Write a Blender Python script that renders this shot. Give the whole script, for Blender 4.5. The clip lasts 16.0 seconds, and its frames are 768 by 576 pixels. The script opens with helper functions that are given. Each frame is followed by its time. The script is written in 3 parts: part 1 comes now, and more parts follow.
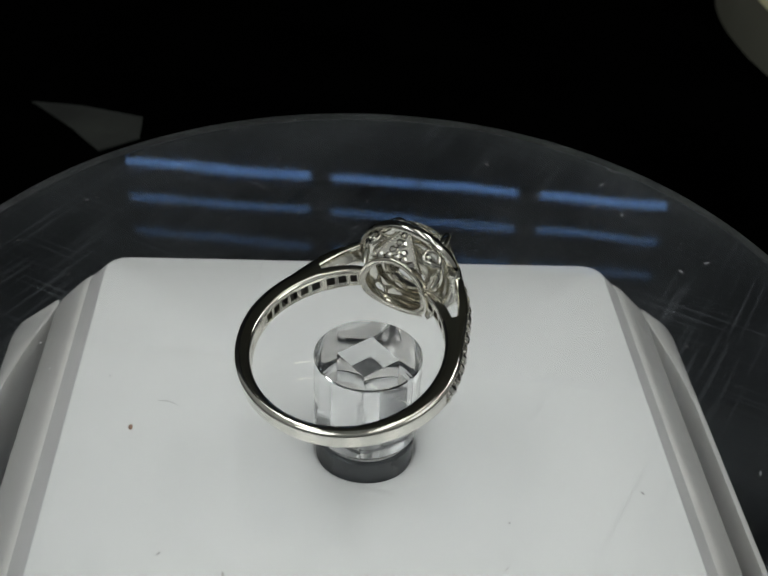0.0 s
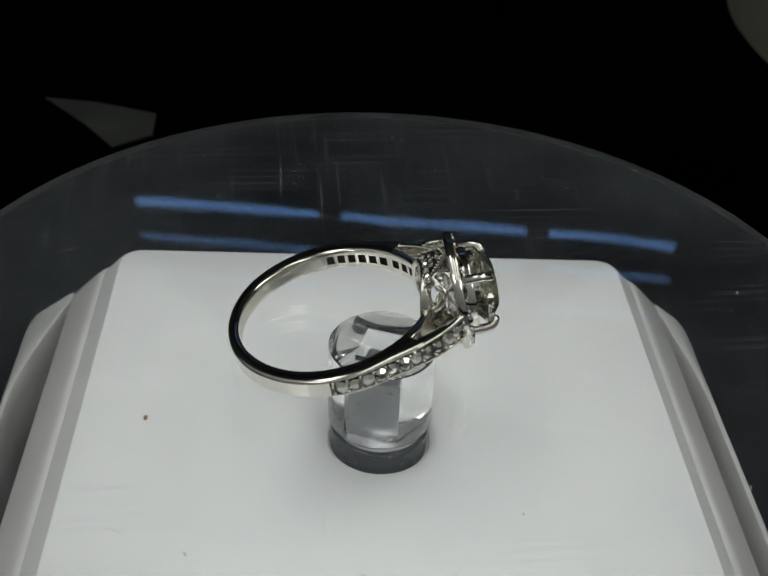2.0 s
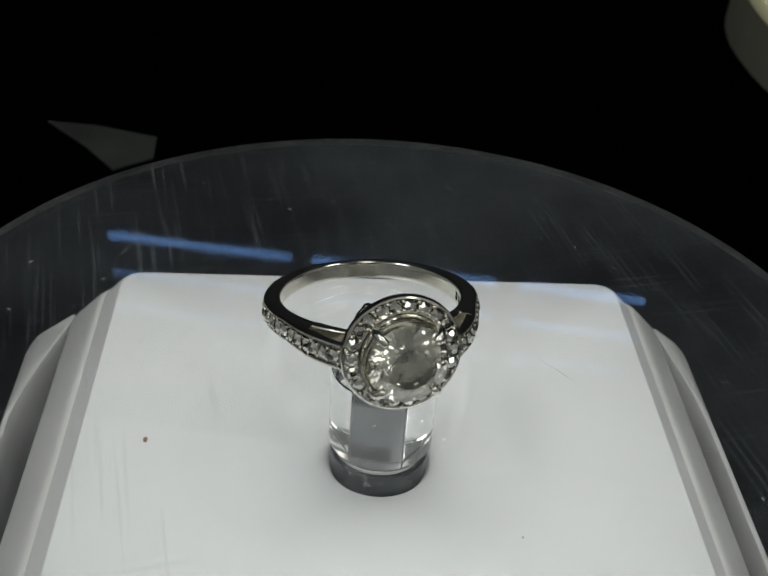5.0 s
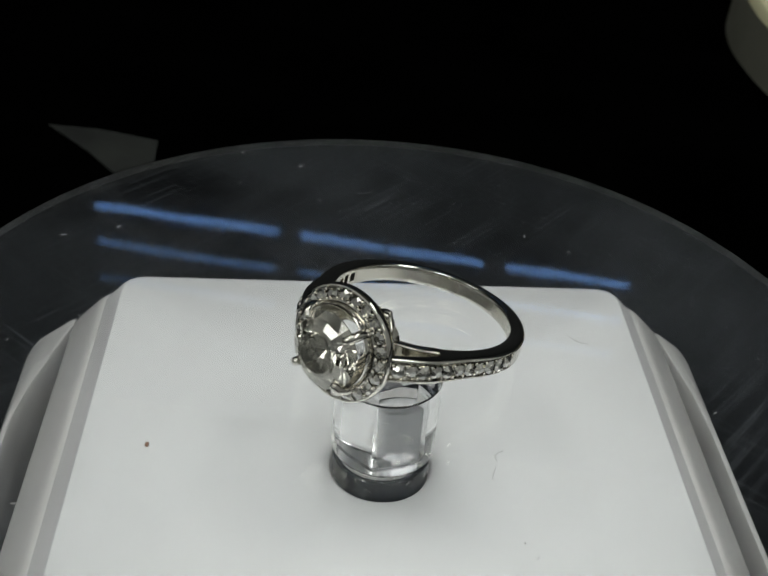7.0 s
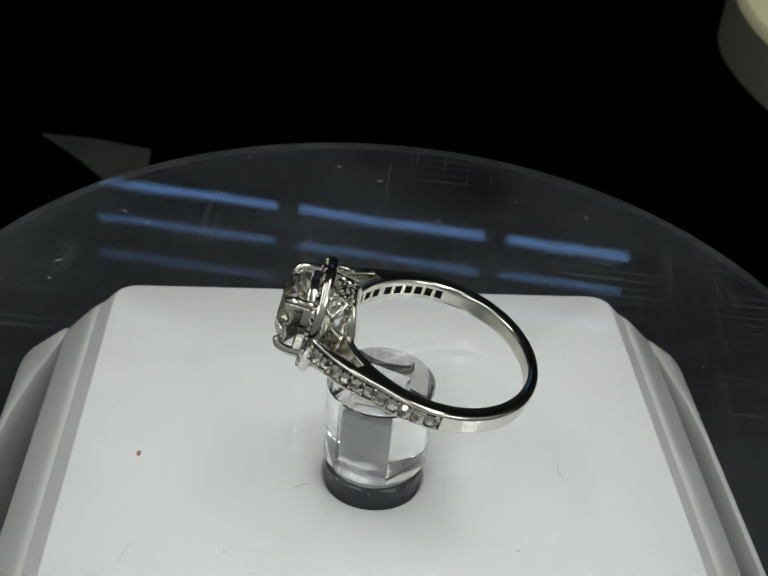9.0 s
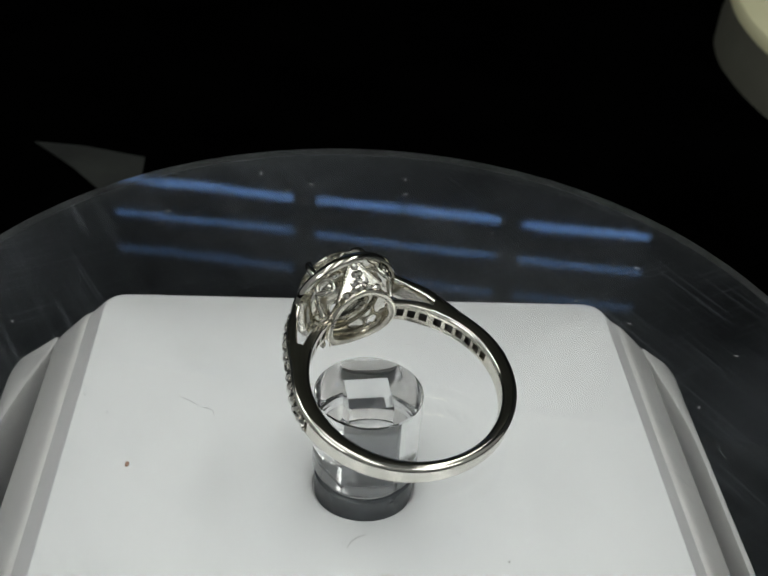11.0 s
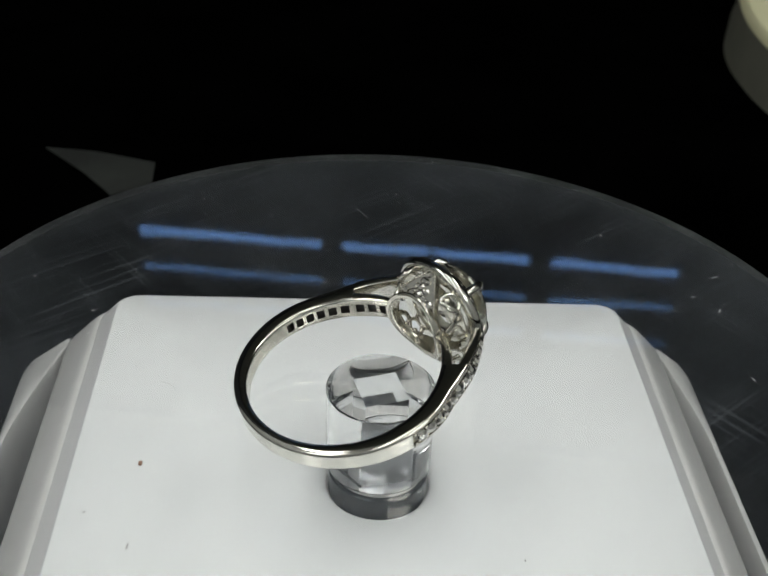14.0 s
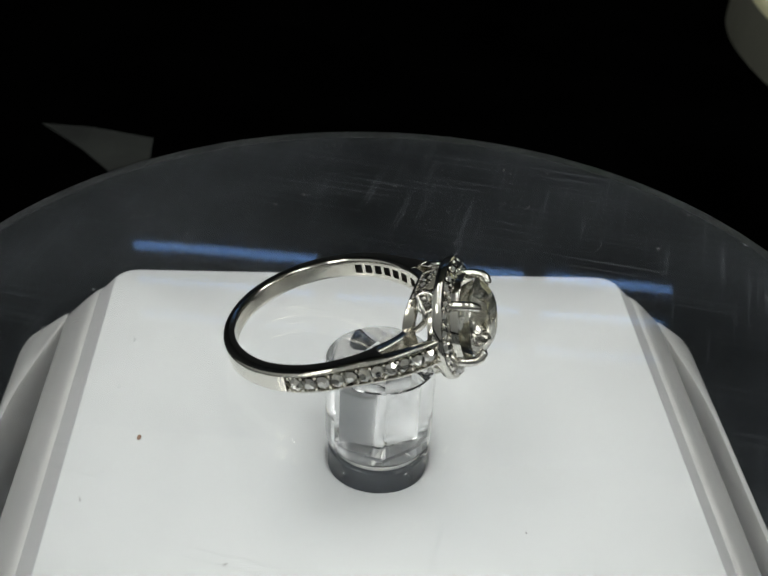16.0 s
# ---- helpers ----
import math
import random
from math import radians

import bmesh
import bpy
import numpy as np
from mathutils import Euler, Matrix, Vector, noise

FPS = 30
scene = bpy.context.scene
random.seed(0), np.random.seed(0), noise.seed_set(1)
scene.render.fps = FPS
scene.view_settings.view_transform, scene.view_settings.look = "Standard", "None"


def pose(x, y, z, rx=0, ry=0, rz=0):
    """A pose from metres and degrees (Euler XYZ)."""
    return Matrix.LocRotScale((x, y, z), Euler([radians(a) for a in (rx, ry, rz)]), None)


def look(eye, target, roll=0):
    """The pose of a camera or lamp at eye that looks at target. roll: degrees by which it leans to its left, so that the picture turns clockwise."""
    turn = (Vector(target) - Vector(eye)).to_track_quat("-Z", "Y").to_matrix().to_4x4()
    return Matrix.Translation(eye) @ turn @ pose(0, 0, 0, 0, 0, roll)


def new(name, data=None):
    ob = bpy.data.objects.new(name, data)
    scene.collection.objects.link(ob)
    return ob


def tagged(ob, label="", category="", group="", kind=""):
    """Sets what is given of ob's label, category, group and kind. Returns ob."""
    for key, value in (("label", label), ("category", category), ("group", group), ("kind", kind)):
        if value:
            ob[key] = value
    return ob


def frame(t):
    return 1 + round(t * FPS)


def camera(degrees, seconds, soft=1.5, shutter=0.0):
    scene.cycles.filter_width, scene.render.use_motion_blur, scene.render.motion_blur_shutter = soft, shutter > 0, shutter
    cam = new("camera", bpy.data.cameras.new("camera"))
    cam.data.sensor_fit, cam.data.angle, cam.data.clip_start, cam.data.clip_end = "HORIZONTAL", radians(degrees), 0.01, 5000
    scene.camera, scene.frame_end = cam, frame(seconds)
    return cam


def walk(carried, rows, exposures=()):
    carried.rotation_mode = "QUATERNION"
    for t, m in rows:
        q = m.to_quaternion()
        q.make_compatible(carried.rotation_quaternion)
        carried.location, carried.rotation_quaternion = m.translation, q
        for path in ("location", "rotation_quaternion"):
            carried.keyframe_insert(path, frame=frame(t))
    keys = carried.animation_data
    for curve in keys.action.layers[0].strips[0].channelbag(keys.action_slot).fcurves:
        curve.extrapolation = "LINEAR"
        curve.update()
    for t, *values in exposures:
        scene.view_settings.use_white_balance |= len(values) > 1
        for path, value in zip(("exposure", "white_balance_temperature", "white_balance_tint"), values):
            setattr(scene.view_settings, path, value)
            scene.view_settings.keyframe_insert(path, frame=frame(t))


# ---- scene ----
# ---- camera ----
ZB = 0.020             # top of the white base over the table
ZD = 0.0330            # top of the clear disc over the table
cam = camera(38.42, 16.0)
cam.data.dof.use_dof, cam.data.dof.focus_distance, cam.data.dof.aperture_fstop = True, 0.099, 80.0
walk(cam, [
    (0.0, pose(-0.00581, -0.07443, 0.06092 + ZD, 53.69, -3.27, -2.65)),
    (0.5, pose(-0.00594, -0.07481, 0.06071 + ZD, 53.77, -3.20, -2.71)),
    (1.0, pose(-0.00613, -0.07465, 0.06060 + ZD, 53.73, -3.03, -2.36)),
    (1.5, pose(-0.00625, -0.07472, 0.06130 + ZD, 53.35, -3.08, -2.21)),
    (2.0, pose(-0.00633, -0.07514, 0.06025 + ZD, 53.77, -3.14, -2.17)),
    (2.5, pose(-0.00573, -0.07479, 0.06121 + ZD, 53.25, -3.10, -2.06)),
    (3.0, pose(-0.00637, -0.07510, 0.05944 + ZD, 55.03, -3.20, -2.22)),
    (3.5, pose(-0.00664, -0.07534, 0.05979 + ZD, 55.03, -3.25, -2.26)),
    (4.0, pose(-0.00645, -0.07541, 0.06023 + ZD, 54.93, -3.35, -2.09)),
    (6.5, pose(-0.00651, -0.07563, 0.06044 + ZD, 55.18, -3.31, -2.15)),
    (7.0, pose(-0.00669, -0.07530, 0.06041 + ZD, 55.18, -3.42, -2.08)),
    (7.5, pose(-0.00669, -0.07545, 0.06002 + ZD, 55.51, -3.43, -2.14)),
    (8.0, pose(-0.00668, -0.07554, 0.06037 + ZD, 55.64, -3.38, -2.12)),
    (8.5, pose(-0.00661, -0.07550, 0.06023 + ZD, 55.68, -3.47, -2.31)),
    (11.0, pose(-0.00545, -0.07464, 0.06009 + ZD, 56.00, -3.30, -2.48)),
    (11.5, pose(-0.00597, -0.07497, 0.05893 + ZD, 57.18, -3.30, -2.67)),
    (12.0, pose(-0.00635, -0.07529, 0.05808 + ZD, 57.69, -3.10, -2.65)),
    (12.5, pose(-0.00616, -0.07495, 0.05822 + ZD, 56.93, -3.01, -2.47)),
    (13.0, pose(-0.00602, -0.07491, 0.05848 + ZD, 56.79, -3.10, -2.30)),
    (13.5, pose(-0.00632, -0.07527, 0.05807 + ZD, 57.10, -3.00, -2.64)),
    (14.0, pose(-0.00601, -0.07500, 0.05881 + ZD, 56.59, -2.97, -2.24)),
    (14.5, pose(-0.00656, -0.07466, 0.05767 + ZD, 56.17, -2.92, -2.40)),
    (15.0, pose(-0.00613, -0.07428, 0.05782 + ZD, 55.36, -2.90, -2.16)),
    (15.5, pose(-0.00588, -0.07449, 0.05843 + ZD, 55.11, -2.85, -2.47)),
    (16.0, pose(-0.00578, -0.07463, 0.05787 + ZD, 55.50, -2.75, -2.32)),
], exposures=[(0.0, -0.34), (3.5, -0.33), (4.2, -0.22), (7.5, -0.22), (8.5, -0.16), (11.0, -0.17), (12.0, -0.05), (13.0, 0.0), (16.0, 0.0)])

# ---- world and lights ----
# light paths long enough for facets to pass light on inside a stone
scene.cycles.max_bounces, scene.cycles.transmission_bounces, scene.cycles.glossy_bounces = 24, 24, 10
world = bpy.data.worlds.new("room_air")
scene.world = world
world.use_nodes = True
world.node_tree.nodes["Background"].inputs[0].default_value = (0.5, 0.6, 0.7, 1)
world.node_tree.nodes["Background"].inputs[1].default_value = 0.01


def area_lamp(name, eye, target, size_x, size_y, watts, colour):
    data = bpy.data.lights.new(name, "AREA")
    data.shape, data.size, data.size_y, data.energy, data.color = "RECTANGLE", size_x, size_y, watts, colour
    ob = new(name, data)
    ob.matrix_basis = look(eye, target)
    return ob


area_lamp("unseen_lamp_light", (-0.36, -0.34, 0.50), (0, 0, ZD), 0.24, 0.12, 0.46, (0.985, 1.0, 0.955))
area_lamp("unseen_lamp_light", (0.38, -0.32, 0.50), (0, 0, ZD), 0.24, 0.12, 0.46, (0.985, 1.0, 0.955))
# two lamps added out of view, high over the turntable, for sparkling stones
area_lamp("unseen_lamp_light", (-0.24, 0.08, 0.56), (0, 0, ZD), 0.14, 0.10, 0.20, (0.985, 1.0, 0.955))
area_lamp("unseen_lamp_light", (0.24, 0.10, 0.56), (0, 0, ZD), 0.14, 0.10, 0.20, (0.985, 1.0, 0.955))
# unseen ceiling lights, added over and behind the camera to brighten room and stones
for tx in (-0.85, 0.0, 0.85):
    for ty in (-0.95, -0.45, 0.05):
        area_lamp("added_ceiling_light", (tx, ty, 1.94), (tx, ty, 0), 0.30, 0.60, 1.42, (0.985, 1.0, 0.96))


# ---- materials ----
def material(name):
    m = bpy.data.materials.new(name)
    m.use_nodes = True
    return m, m.node_tree.nodes, m.node_tree.links, m.node_tree.nodes["Principled BSDF"]


def noise_node(nodes, links, scale, detail=4.0, coords="Object", stretch=None, turned=0.0, bend=0.0):
    tc = nodes.new("ShaderNodeTexCoord")
    n = nodes.new("ShaderNodeTexNoise")
    n.inputs["Scale"].default_value, n.inputs["Detail"].default_value = scale, detail
    if stretch:
        mp = nodes.new("ShaderNodeMapping")
        mp.inputs["Scale"].default_value = stretch
        mp.inputs["Rotation"].default_value = (0, 0, radians(turned))
        n.inputs["Distortion"].default_value = bend
        links.new(tc.outputs[coords], mp.inputs[0])
        links.new(mp.outputs[0], n.inputs["Vector"])
    else:
        links.new(tc.outputs[coords], n.inputs["Vector"])
    return n


def ramp_node(nodes, links, source, stops):
    r = nodes.new("ShaderNodeValToRGB")
    while len(r.color_ramp.elements) < len(stops):
        r.color_ramp.elements.new(0.5)
    for e, (p, c) in zip(r.color_ramp.elements, stops):
        e.position, e.color = p, (*c, 1) if len(c) == 3 else c
    links.new(source, r.inputs[0])
    return r


def surface(name, dark, light, rough, scale, metal=0.0, bump=0.0, bump_scale=None, ior=1.5, rough_span=0.08, specular=0.5):
    """A grained surface: two scales of noise in colour and roughness, and a fine bump."""
    m, nodes, links, b = material(name)
    n = noise_node(nodes, links, scale)
    links.new(ramp_node(nodes, links, n.outputs[0], [(0.3, dark), (0.7, light)]).outputs[0], b.inputs["Base Color"])
    n2 = noise_node(nodes, links, scale * 7.3, 6.0)
    mr = nodes.new("ShaderNodeMapRange")
    mr.inputs["To Min"].default_value, mr.inputs["To Max"].default_value = max(rough - rough_span, 0.01), rough + rough_span
    links.new(n2.outputs[0], mr.inputs["Value"])
    links.new(mr.outputs[0], b.inputs["Roughness"])
    b.inputs["Metallic"].default_value, b.inputs["IOR"].default_value = metal, ior
    b.inputs["Specular IOR Level"].default_value = specular
    if bump:
        n3 = noise_node(nodes, links, bump_scale or scale * 20, 5.0)
        bp = nodes.new("ShaderNodeBump")
        bp.inputs["Strength"].default_value, bp.inputs["Distance"].default_value = bump, 0.0001
        links.new(n3.outputs[0], bp.inputs["Height"])
        links.new(bp.outputs[0], b.inputs["Normal"])
    return m


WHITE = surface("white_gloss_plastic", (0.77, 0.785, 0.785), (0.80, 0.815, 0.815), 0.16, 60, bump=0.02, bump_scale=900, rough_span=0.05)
# TRIM and SIDE: white plastic greyed, with the slopes' shade in the colour
TRIM = surface("shaded_trim_plastic", (0.62, 0.62, 0.622), (0.66, 0.66, 0.662), 0.26, 60, bump=0.02, bump_scale=1500, rough_span=0.02)
SIDE = surface("shaded_white_plastic", (0.55, 0.548, 0.535), (0.60, 0.597, 0.583), 0.26, 50, bump=0.02, bump_scale=1500, rough_span=0.02)
CLOTH = surface("black_cloth", (0.0002, 0.0002, 0.0002), (0.0008, 0.0008, 0.0008), 0.95, 40, bump=0.6, bump_scale=2500, specular=0.0)
CREAM = surface("cream_plastic", (0.66, 0.635, 0.40), (0.74, 0.715, 0.47), 0.5, 30)
PAPER = surface("grey_paper", (0.002, 0.003, 0.0025), (0.017, 0.020, 0.017), 0.8, 75, bump=0.3, bump_scale=2000)
CEILING = surface("dark_reflection_ceiling", (0.24, 0.24, 0.19), (0.31, 0.31, 0.25), 0.85, 3)
PALE = surface("pale_bounce_surface", (0.82, 0.83, 0.82), (0.87, 0.88, 0.87), 0.8, 3)
WALL = surface("dark_grey_wall", (0.05, 0.055, 0.06), (0.07, 0.075, 0.08), 0.8, 3)
FRAME = surface("grey_painted_frame", (0.05, 0.05, 0.055), (0.07, 0.07, 0.075), 0.5, 20)
DARK = surface("dark_recess_shade", (0.012, 0.013, 0.015), (0.03, 0.032, 0.036), 0.35, 300)
LINT = surface("pale_lint", (0.25, 0.25, 0.25), (0.45, 0.45, 0.45), 0.8, 4000)
COLLAR = surface("dark_grey_collar", (0.010, 0.012, 0.015), (0.022, 0.025, 0.03), 0.10, 700, bump=0.2, bump_scale=1500, specular=0.25)
HAIR = surface("grey_hair", (0.10, 0.10, 0.10), (0.18, 0.18, 0.18), 0.5, 4000)
CRUMB = surface("brown_crumb", (0.22, 0.11, 0.07), (0.36, 0.22, 0.15), 0.7, 3000)
GOLD = surface("white_gold", (0.68, 0.66, 0.605), (0.75, 0.735, 0.68), 0.09, 500, metal=1.0, bump=0.06, bump_scale=2600, rough_span=0.03)
STEEL = surface("grey_steel", (0.17, 0.175, 0.185), (0.24, 0.245, 0.255), 0.30, 300, metal=1.0, bump=0.1, bump_scale=2500)
GOLD_IN = surface("satin_white_gold", (0.66, 0.635, 0.56), (0.75, 0.725, 0.65), 0.16, 600, metal=1.0, bump=0.10, bump_scale=3500, rough_span=0.06)


def clear(name, colour, ior, rough=0.0):
    m, nodes, links, b = material(name)
    b.inputs["Base Color"].default_value = (*colour, 1)
    b.inputs["Transmission Weight"].default_value, b.inputs["IOR"].default_value, b.inputs["Roughness"].default_value = 1.0, ior, rough
    return m


def gem(name, colour, cloud, share, mirror, grain):
    """A diamond with scattering and mirror shares added to stand in for brilliance."""
    m = clear(name, colour, 2.42)
    nodes, links = m.node_tree.nodes, m.node_tree.links
    d, t, mix, mix2 = nodes.new("ShaderNodeBsdfDiffuse"), nodes.new("ShaderNodeBsdfTranslucent"), nodes.new("ShaderNodeMixShader"), nodes.new("ShaderNodeMixShader")
    for n in (d, t):
        n.inputs["Color"].default_value = (*cloud, 1)
    links.new(d.outputs[0], mix2.inputs[1])
    links.new(t.outputs[0], mix2.inputs[2])
    mix2.inputs[0].default_value = 0.5
    n = noise_node(nodes, links, grain, 3.0)
    mr = nodes.new("ShaderNodeMapRange")
    mr.inputs["From Min"].default_value, mr.inputs["From Max"].default_value = 0.42, 0.60
    mr.inputs["To Min"].default_value, mr.inputs["To Max"].default_value = share * 0.2, share * 2
    links.new(n.outputs[0], mr.inputs["Value"])
    links.new(mr.outputs[0], mix.inputs[0])
    links.new(nodes["Principled BSDF"].outputs[0], mix.inputs[1])
    links.new(mix2.outputs[0], mix.inputs[2])
    flash, mix3 = nodes.new("ShaderNodeBsdfGlossy"), nodes.new("ShaderNodeMixShader")
    flash.inputs["Color"].default_value, flash.inputs["Roughness"].default_value = (*colour, 1), 0.02
    mix3.inputs[0].default_value = mirror
    links.new(mix.outputs[0], mix3.inputs[1])
    links.new(flash.outputs[0], mix3.inputs[2])
    links.new(mix3.outputs[0], nodes["Material Output"].inputs["Surface"])
    return m


DIAMOND = gem("pale_yellow_diamond", (1.0, 0.985, 0.90), (0.99, 0.98, 0.80), 0.010, 0.08, 1300)
MELEE = gem("small_diamond", (1.0, 0.99, 0.95), (0.92, 0.92, 0.87), 0.0, 0.42, 1.6)
# clear rim coloured near black, so it stays as dim as a thin line
EDGE = surface("darkened_clear_edge", (0.008, 0.008, 0.009), (0.028, 0.03, 0.03), 0.45, 260, specular=0.2)
ACRYLIC = clear("clear_acrylic", (0.985, 0.99, 0.995), 1.49)


def dusty_acrylic():
    """Clear acrylic with a thin film of dust, wipe marks and fine scratches. The film's blue and strength also stand in
    for reflected room haze.
    """
    m, nodes, links, b = material("dusty_clear_acrylic")
    b.inputs["Base Color"].default_value = (0.985, 0.99, 0.995, 1)
    b.inputs["Transmission Weight"].default_value, b.inputs["IOR"].default_value, b.inputs["Roughness"].default_value = 1.0, 1.49, 0.02
    wave, bp = noise_node(nodes, links, 45, 2.0), nodes.new("ShaderNodeBump")
    bp.inputs["Strength"].default_value, bp.inputs["Distance"].default_value = 1.0, 0.000018
    links.new(wave.outputs[0], bp.inputs["Height"])
    links.new(bp.outputs[0], b.inputs["Normal"])
    film = nodes.new("ShaderNodeBsdfDiffuse")
    film.inputs["Color"].default_value = (0.66, 0.73, 0.81, 1)
    cloud = noise_node(nodes, links, 32, 8.0)
    specks = noise_node(nodes, links, 1500, 2.0)
    streak = noise_node(nodes, links, 60, 6.0, stretch=(1.0, 38.0, 1.0), turned=24, bend=0.35)
    streak2 = noise_node(nodes, links, 50, 6.0, stretch=(44.0, 1.4, 1.0), turned=-17, bend=0.5)
    a = ramp_node(nodes, links, cloud.outputs[0], [(0.34, (0.004, 0.004, 0.004)), (0.70, (0.029, 0.029, 0.029))])
    s = ramp_node(nodes, links, specks.outputs[0], [(0.73, (0, 0, 0)), (0.80, (0.07, 0.07, 0.07))])
    k = ramp_node(nodes, links, streak.outputs[0], [(0.57, (0, 0, 0)), (0.74, (0.05, 0.05, 0.05))])
    k2 = ramp_node(nodes, links, streak2.outputs[0], [(0.60, (0, 0, 0)), (0.76, (0.05, 0.05, 0.05))])
    total = a.outputs[0]
    for r in (s, k, k2):
        add = nodes.new("ShaderNodeMath")
        add.operation = "ADD"
        links.new(total, add.inputs[0])
        links.new(r.outputs[0], add.inputs[1])
        total = add.outputs[0]
    mix = nodes.new("ShaderNodeMixShader")
    links.new(total, mix.inputs[0])
    links.new(b.outputs[0], mix.inputs[1])
    links.new(film.outputs[0], mix.inputs[2])
    links.new(mix.outputs[0], nodes["Material Output"].inputs["Surface"])
    return m


DISC = dusty_acrylic()


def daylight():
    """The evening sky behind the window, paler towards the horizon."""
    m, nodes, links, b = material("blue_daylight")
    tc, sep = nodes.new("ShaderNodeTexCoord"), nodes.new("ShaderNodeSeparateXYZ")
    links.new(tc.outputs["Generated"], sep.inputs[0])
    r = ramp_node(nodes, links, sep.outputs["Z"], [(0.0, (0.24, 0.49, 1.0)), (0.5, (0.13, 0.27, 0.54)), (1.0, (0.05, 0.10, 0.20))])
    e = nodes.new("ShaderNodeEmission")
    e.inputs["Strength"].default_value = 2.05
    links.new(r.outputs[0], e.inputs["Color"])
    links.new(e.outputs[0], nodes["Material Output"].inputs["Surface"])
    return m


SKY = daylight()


# ---- mesh helpers (lengths in millimetres) ----
MM = 0.001


def part(name, bm, mat, parent=None, label="", smooth=False, angle=35):
    """Links a bmesh, given in millimetres, as one mesh object under a thing or part."""
    bmesh.ops.scale(bm, vec=(MM, MM, MM), verts=bm.verts)
    bmesh.ops.recalc_face_normals(bm, faces=bm.faces)
    me = bpy.data.meshes.new(name)
    bm.to_mesh(me)
    bm.free()
    for m in (mat if isinstance(mat, (list, tuple)) else [mat]):
        me.materials.append(m)
    if smooth:
        me.shade_smooth()
        me.set_sharp_from_angle(angle=radians(angle))
    ob = new(name, me)
    if parent:
        ob.parent = parent
    return tagged(ob, label)


def shared(name, me, m, parent):
    """A further object on the same mesh, at the matrix m (metres) in its parent's space."""
    ob = new(name, me)
    ob.parent = parent
    ob.matrix_basis = m
    ob.visible_shadow = False
    return ob


def loft(bm, loops, close_u=True, close_v=False, caps=False, mats=None):
    """Joins loops of points by quads. Returns the grid of faces."""
    rows = [[bm.verts.new(p) for p in loop] for loop in loops]
    nu, nv = len(rows[0]), len(rows)
    grid = []
    for j in range(nv if close_v else nv - 1):
        line = []
        for i in range(nu if close_u else nu - 1):
            a, b2 = rows[j], rows[(j + 1) % nv]
            line.append(bm.faces.new((a[i], a[(i + 1) % nu], b2[(i + 1) % nu], b2[i])))
        grid.append(line)
    if caps:
        bm.faces.new(rows[0])
        bm.faces.new(rows[-1])
    return grid


def revolve(bm, profile, segments=96, axis="Z", closed=False):
    """Turns a profile of (radius, height) about an axis."""
    loops = []
    for r, h in profile:
        loop = []
        for k in range(segments):
            a = 2 * math.pi * k / segments
            c, s = r * math.cos(a), r * math.sin(a)
            loop.append((c, s, h) if axis == "Z" else (h, c, s))
        loops.append(loop)
    return loft(bm, loops, close_v=closed, caps=not closed and profile[0][0] > 0.001)


def box(bm, x0, x1, y0, y1, z0, z1):
    bmesh.ops.create_cube(bm, size=1, matrix=Matrix.Translation(((x0 + x1) / 2, (y0 + y1) / 2, (z0 + z1) / 2)) @ Matrix.Diagonal((x1 - x0, y1 - y0, z1 - z0, 1)))


def tube(bm, points, radius, sides=8, taper=None):
    """A round wire along points."""
    pts = [Vector(p) for p in points]
    loops, side = [], None
    for i, p in enumerate(pts):
        d = (pts[min(i + 1, len(pts) - 1)] - pts[max(i - 1, 0)]).normalized()
        if side is None:
            side = d.orthogonal().normalized()
        side = (side - d * side.dot(d)).normalized()
        up = d.cross(side)
        r = radius * (taper(i / (len(pts) - 1)) if taper else 1)
        loops.append([p + r * (math.cos(2 * math.pi * k / sides) * side + math.sin(2 * math.pi * k / sides) * up) for k in range(sides)])
    loft(bm, loops, caps=True)


def bead(bm, p, r):
    bmesh.ops.create_icosphere(bm, subdivisions=1, radius=r, matrix=Matrix.Translation(p))


def rounded_rect(x0, x1, y0, y1, r, z, n=8):
    pts = []
    for cx, cy, a0 in ((x1 - r, y1 - r, 0), (x0 + r, y1 - r, 90), (x0 + r, y0 + r, 180), (x1 - r, y0 + r, 270)):
        for k in range(n + 1):
            a = radians(a0 + 90 * k / n)
            pts.append((cx + r * math.cos(a), cy + r * math.sin(a), z))
    return pts


